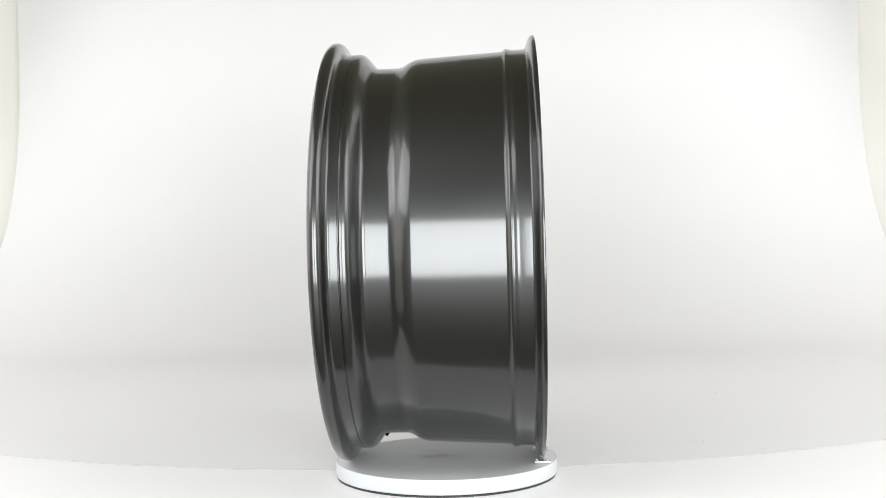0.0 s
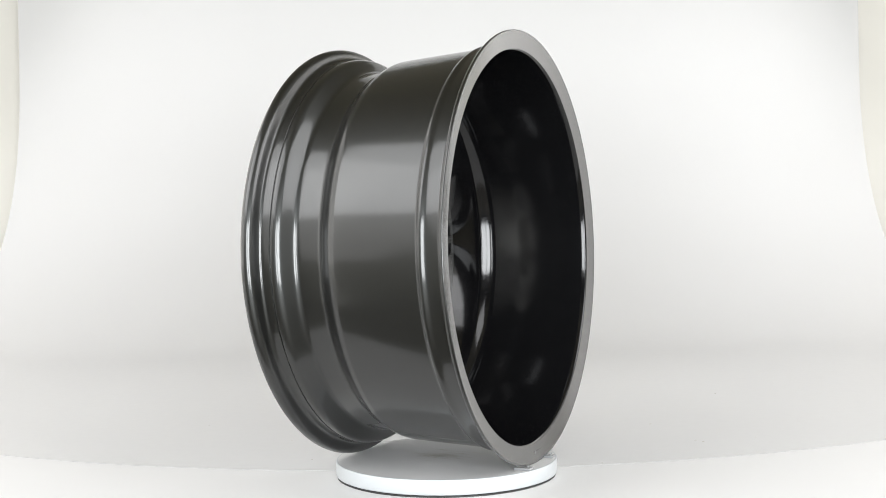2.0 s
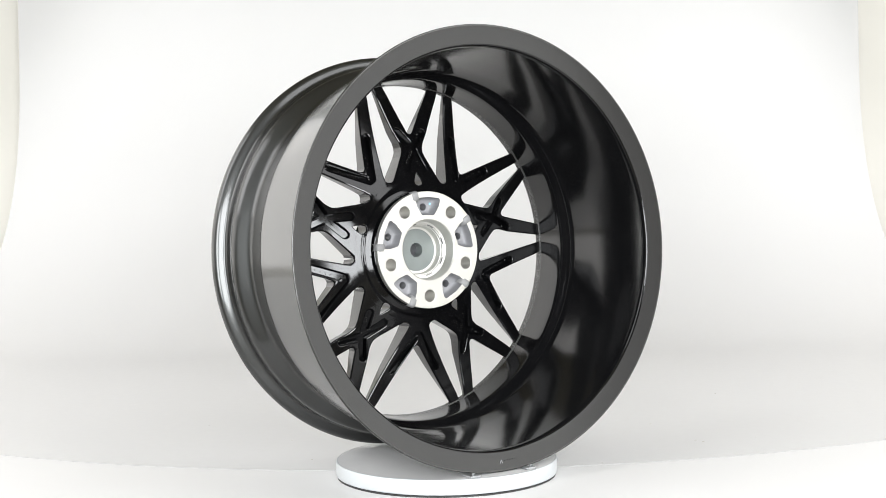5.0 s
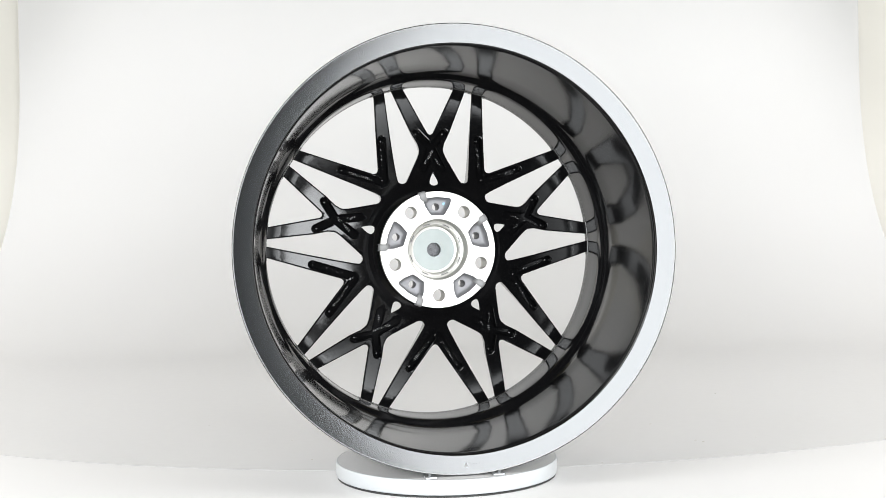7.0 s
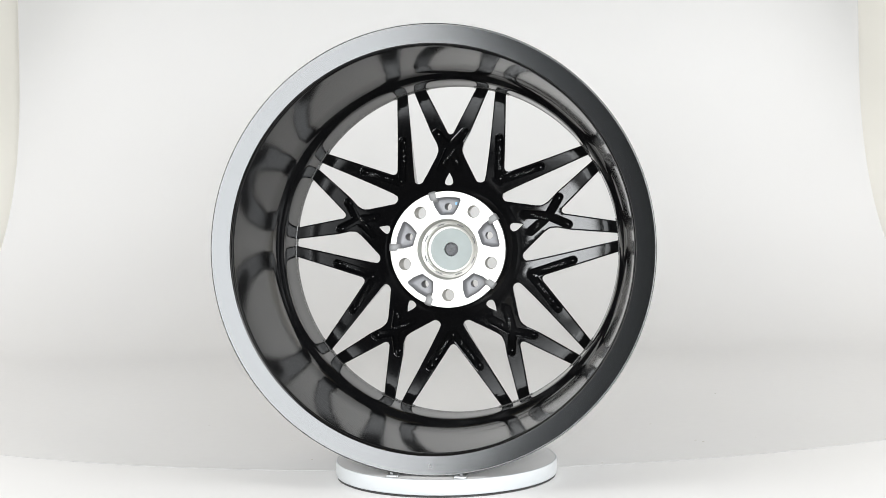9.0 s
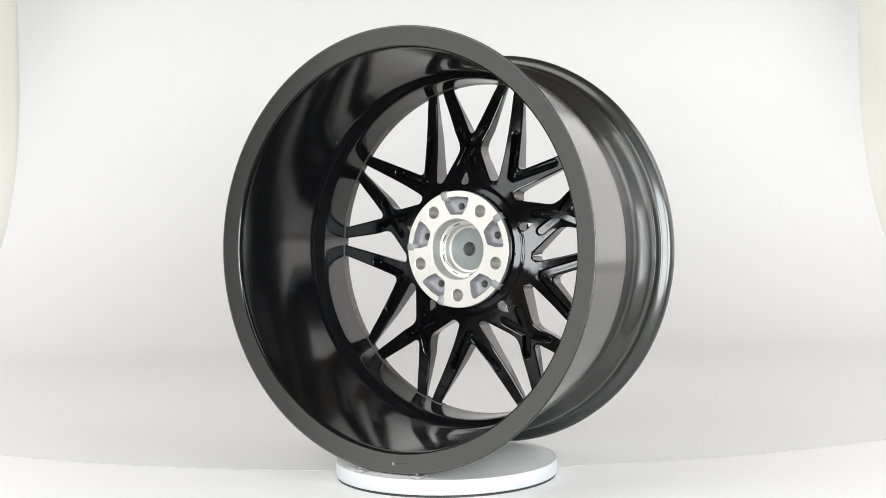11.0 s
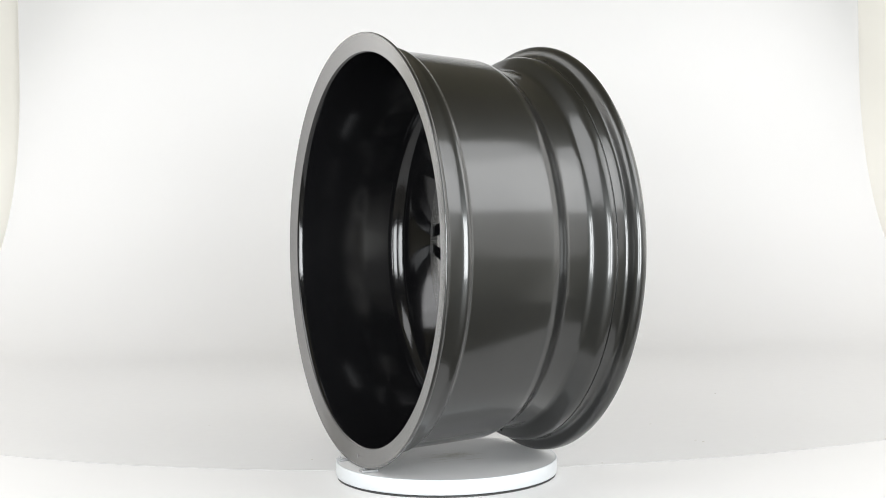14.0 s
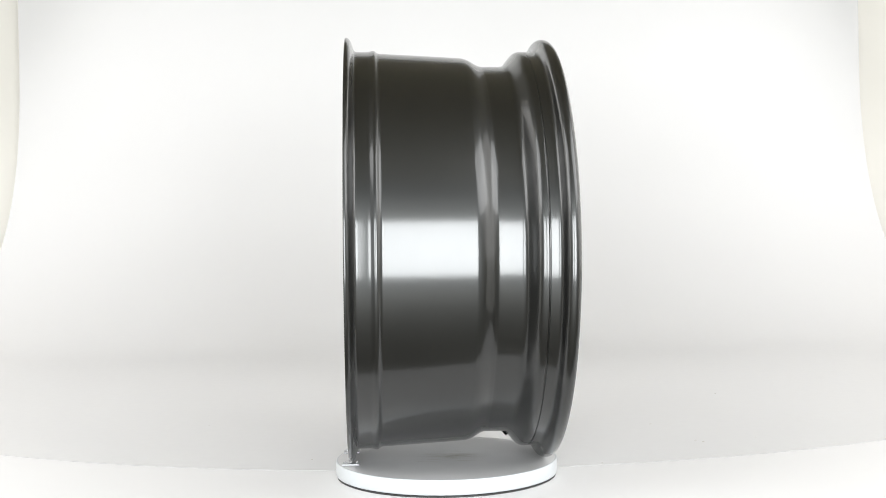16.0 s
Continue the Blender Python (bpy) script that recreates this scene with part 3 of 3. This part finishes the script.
    part("hub_front", bm, BLACK, body, "gloss black hub front")


def wheel():
    w = empty("wheel", "dark gunmetal alloy car wheel with black spokes standing on edge", "wheel")
    bm = bmesh.new()
    prof = [OUTER[0]] + smooth_curve(OUTER[1:], 3)
    revolve(bm, prof, 224, index=lambda i: 1 if i == 0 else 0)
    part("rim", bm, [GUNMETAL, FLANGE], w, "satin gunmetal rim barrel and flanges", 28)
    bm = bmesh.new()
    edge = next(i for i, p in enumerate(INNER) if p[0] < -0.0778)
    revolve(bm, INNER, 224, index=lambda i: 1 if i >= edge else 0)
    part("inner_barrel", bm, [BARREL_BLACK, WELL_GREY], w, "gloss black inside of the barrel", 28)
    for k in range(5):
        for make, deg in ((y_spoke, 72 * k), (v_spoke, 72 * k + 36)):
            ob = make(w, 11 * k + deg)
            ob.matrix_basis = Matrix.Rotation(-radians(deg), 4, "Y")
    # shallow pads where the arms meet the rim
    bm = bmesh.new()
    line = ((-0.0800, 0.2068), (-0.0804, 0.2059), (-0.0870, 0.2053), (-0.0870, 0.2062))
    grid = [[bm.verts.new((r * math.sin(a), -v, r * math.cos(a))) for v, r in line] for a in (radians(-3.1 + 6.2 * k / 6) for k in range(7))]
    for a, b in zip(grid, grid[1:]):
        for k in range(3):
            bm.faces.new((a[k], a[k + 1], b[k + 1], b[k]))
    for end in (grid[0], grid[-1]):
        bm.faces.new(end)
    pad = finish(bm, "root_pad", [WELL_GREY], 30)
    for k in range(5):
        for deg in (-17.75, -11.25, 11.25, 17.75):
            ob = new("root_pad", pad)
            ob.parent = w
            ob.matrix_basis = Matrix.Rotation(radians(72 * k + deg), 4, "Y")
    hub(w)
    # valve hole collar in the well
    bm = bmesh.new()
    bmesh.ops.create_cone(bm, cap_ends=True, segments=20, radius1=0.0046, radius2=0.0040, depth=0.003,
                          matrix=Matrix.Translation((0.004, 0.0712, -0.2185)) @ Matrix.Rotation(radians(-50), 4, "X"))
    part("valve_seat", bm, BLACK, w, "small black valve seat")
    bm = bmesh.new()
    for x, z, rot, h in ((-0.0008, -0.2362, 0.35, 0.0020), (0.0008, -0.2362, -0.35, 0.0020)):
        box(bm, (-0.0005, -0.0002, -h), (0.0005, 0.0002, h), Matrix.Translation((x, -0.1108, z)) @ Matrix.Rotation(rot, 4, "Y"))
    part("stamp_mark", bm, MARK, w, "tiny pale stamped mark")
    bm = bmesh.new()
    r = random.Random(21)
    for k in range(6):
        x = 0.005 + 0.0034 * k
        v = 0.1086 + (0.2355 - 0.2262) * 0.2
        h = r.uniform(0.0008, 0.0014)
        box(bm, (x - r.uniform(0.0001, 0.0008), -v - 0.0001, -0.2355 - h), (x + 0.0006, -v + 0.0006, -0.2355 + h))
    tagged(part("stamped_writing", bm, FLANGE, w, "small raised illegible marks"), kind="stuff")
    lean = Matrix.Translation((0.0005, 0, CENTRE_Z)) @ Matrix.Rotation(radians(-0.45), 4, "X")
    for ob in w.children:
        ob.matrix_basis = lean @ ob.matrix_basis
    return w


def clip(x, lean):
    """A small steel wedge clip that keeps the rear flange from rolling."""
    c = empty("wheel_clip", "small bright steel clip under the wheel flange", "clip", "clips under the wheel")
    m = Matrix.Translation((x, 0, 0))
    bm = bmesh.new()
    box(bm, (-0.0065, -0.1225, 0.0001), (0.0065, -0.1035, 0.0026), m)
    bevel(part("base_plate", bm, CLIP, c), 0.0005)
    for y, rx in ((-0.1180, 30), (-0.1070, -40)):
        bm = bmesh.new()
        box(bm, (-0.0016, -0.0006, -0.0005), (0.0014, 0.0006, 0.0030),
            m @ Matrix.Translation((lean * 0.001, y, 0.0024)) @ Matrix.Rotation(radians(rx), 4, "X"))
        bevel(part("prong", bm, CLIP, c), 0.0003)
    return c


studio()
dust()
TABLE_TOP = turntable()
WHEEL = wheel()
CLIPS = [clip(-0.0400, -1), clip(0.0350, 1)]


def motions():
    rows = [(t, pose(0, 0, 0, 0, 0, a)) for t, a in TURN]
    for thing in [TABLE_TOP, WHEEL] + CLIPS:
        walk(thing, rows)


motions()
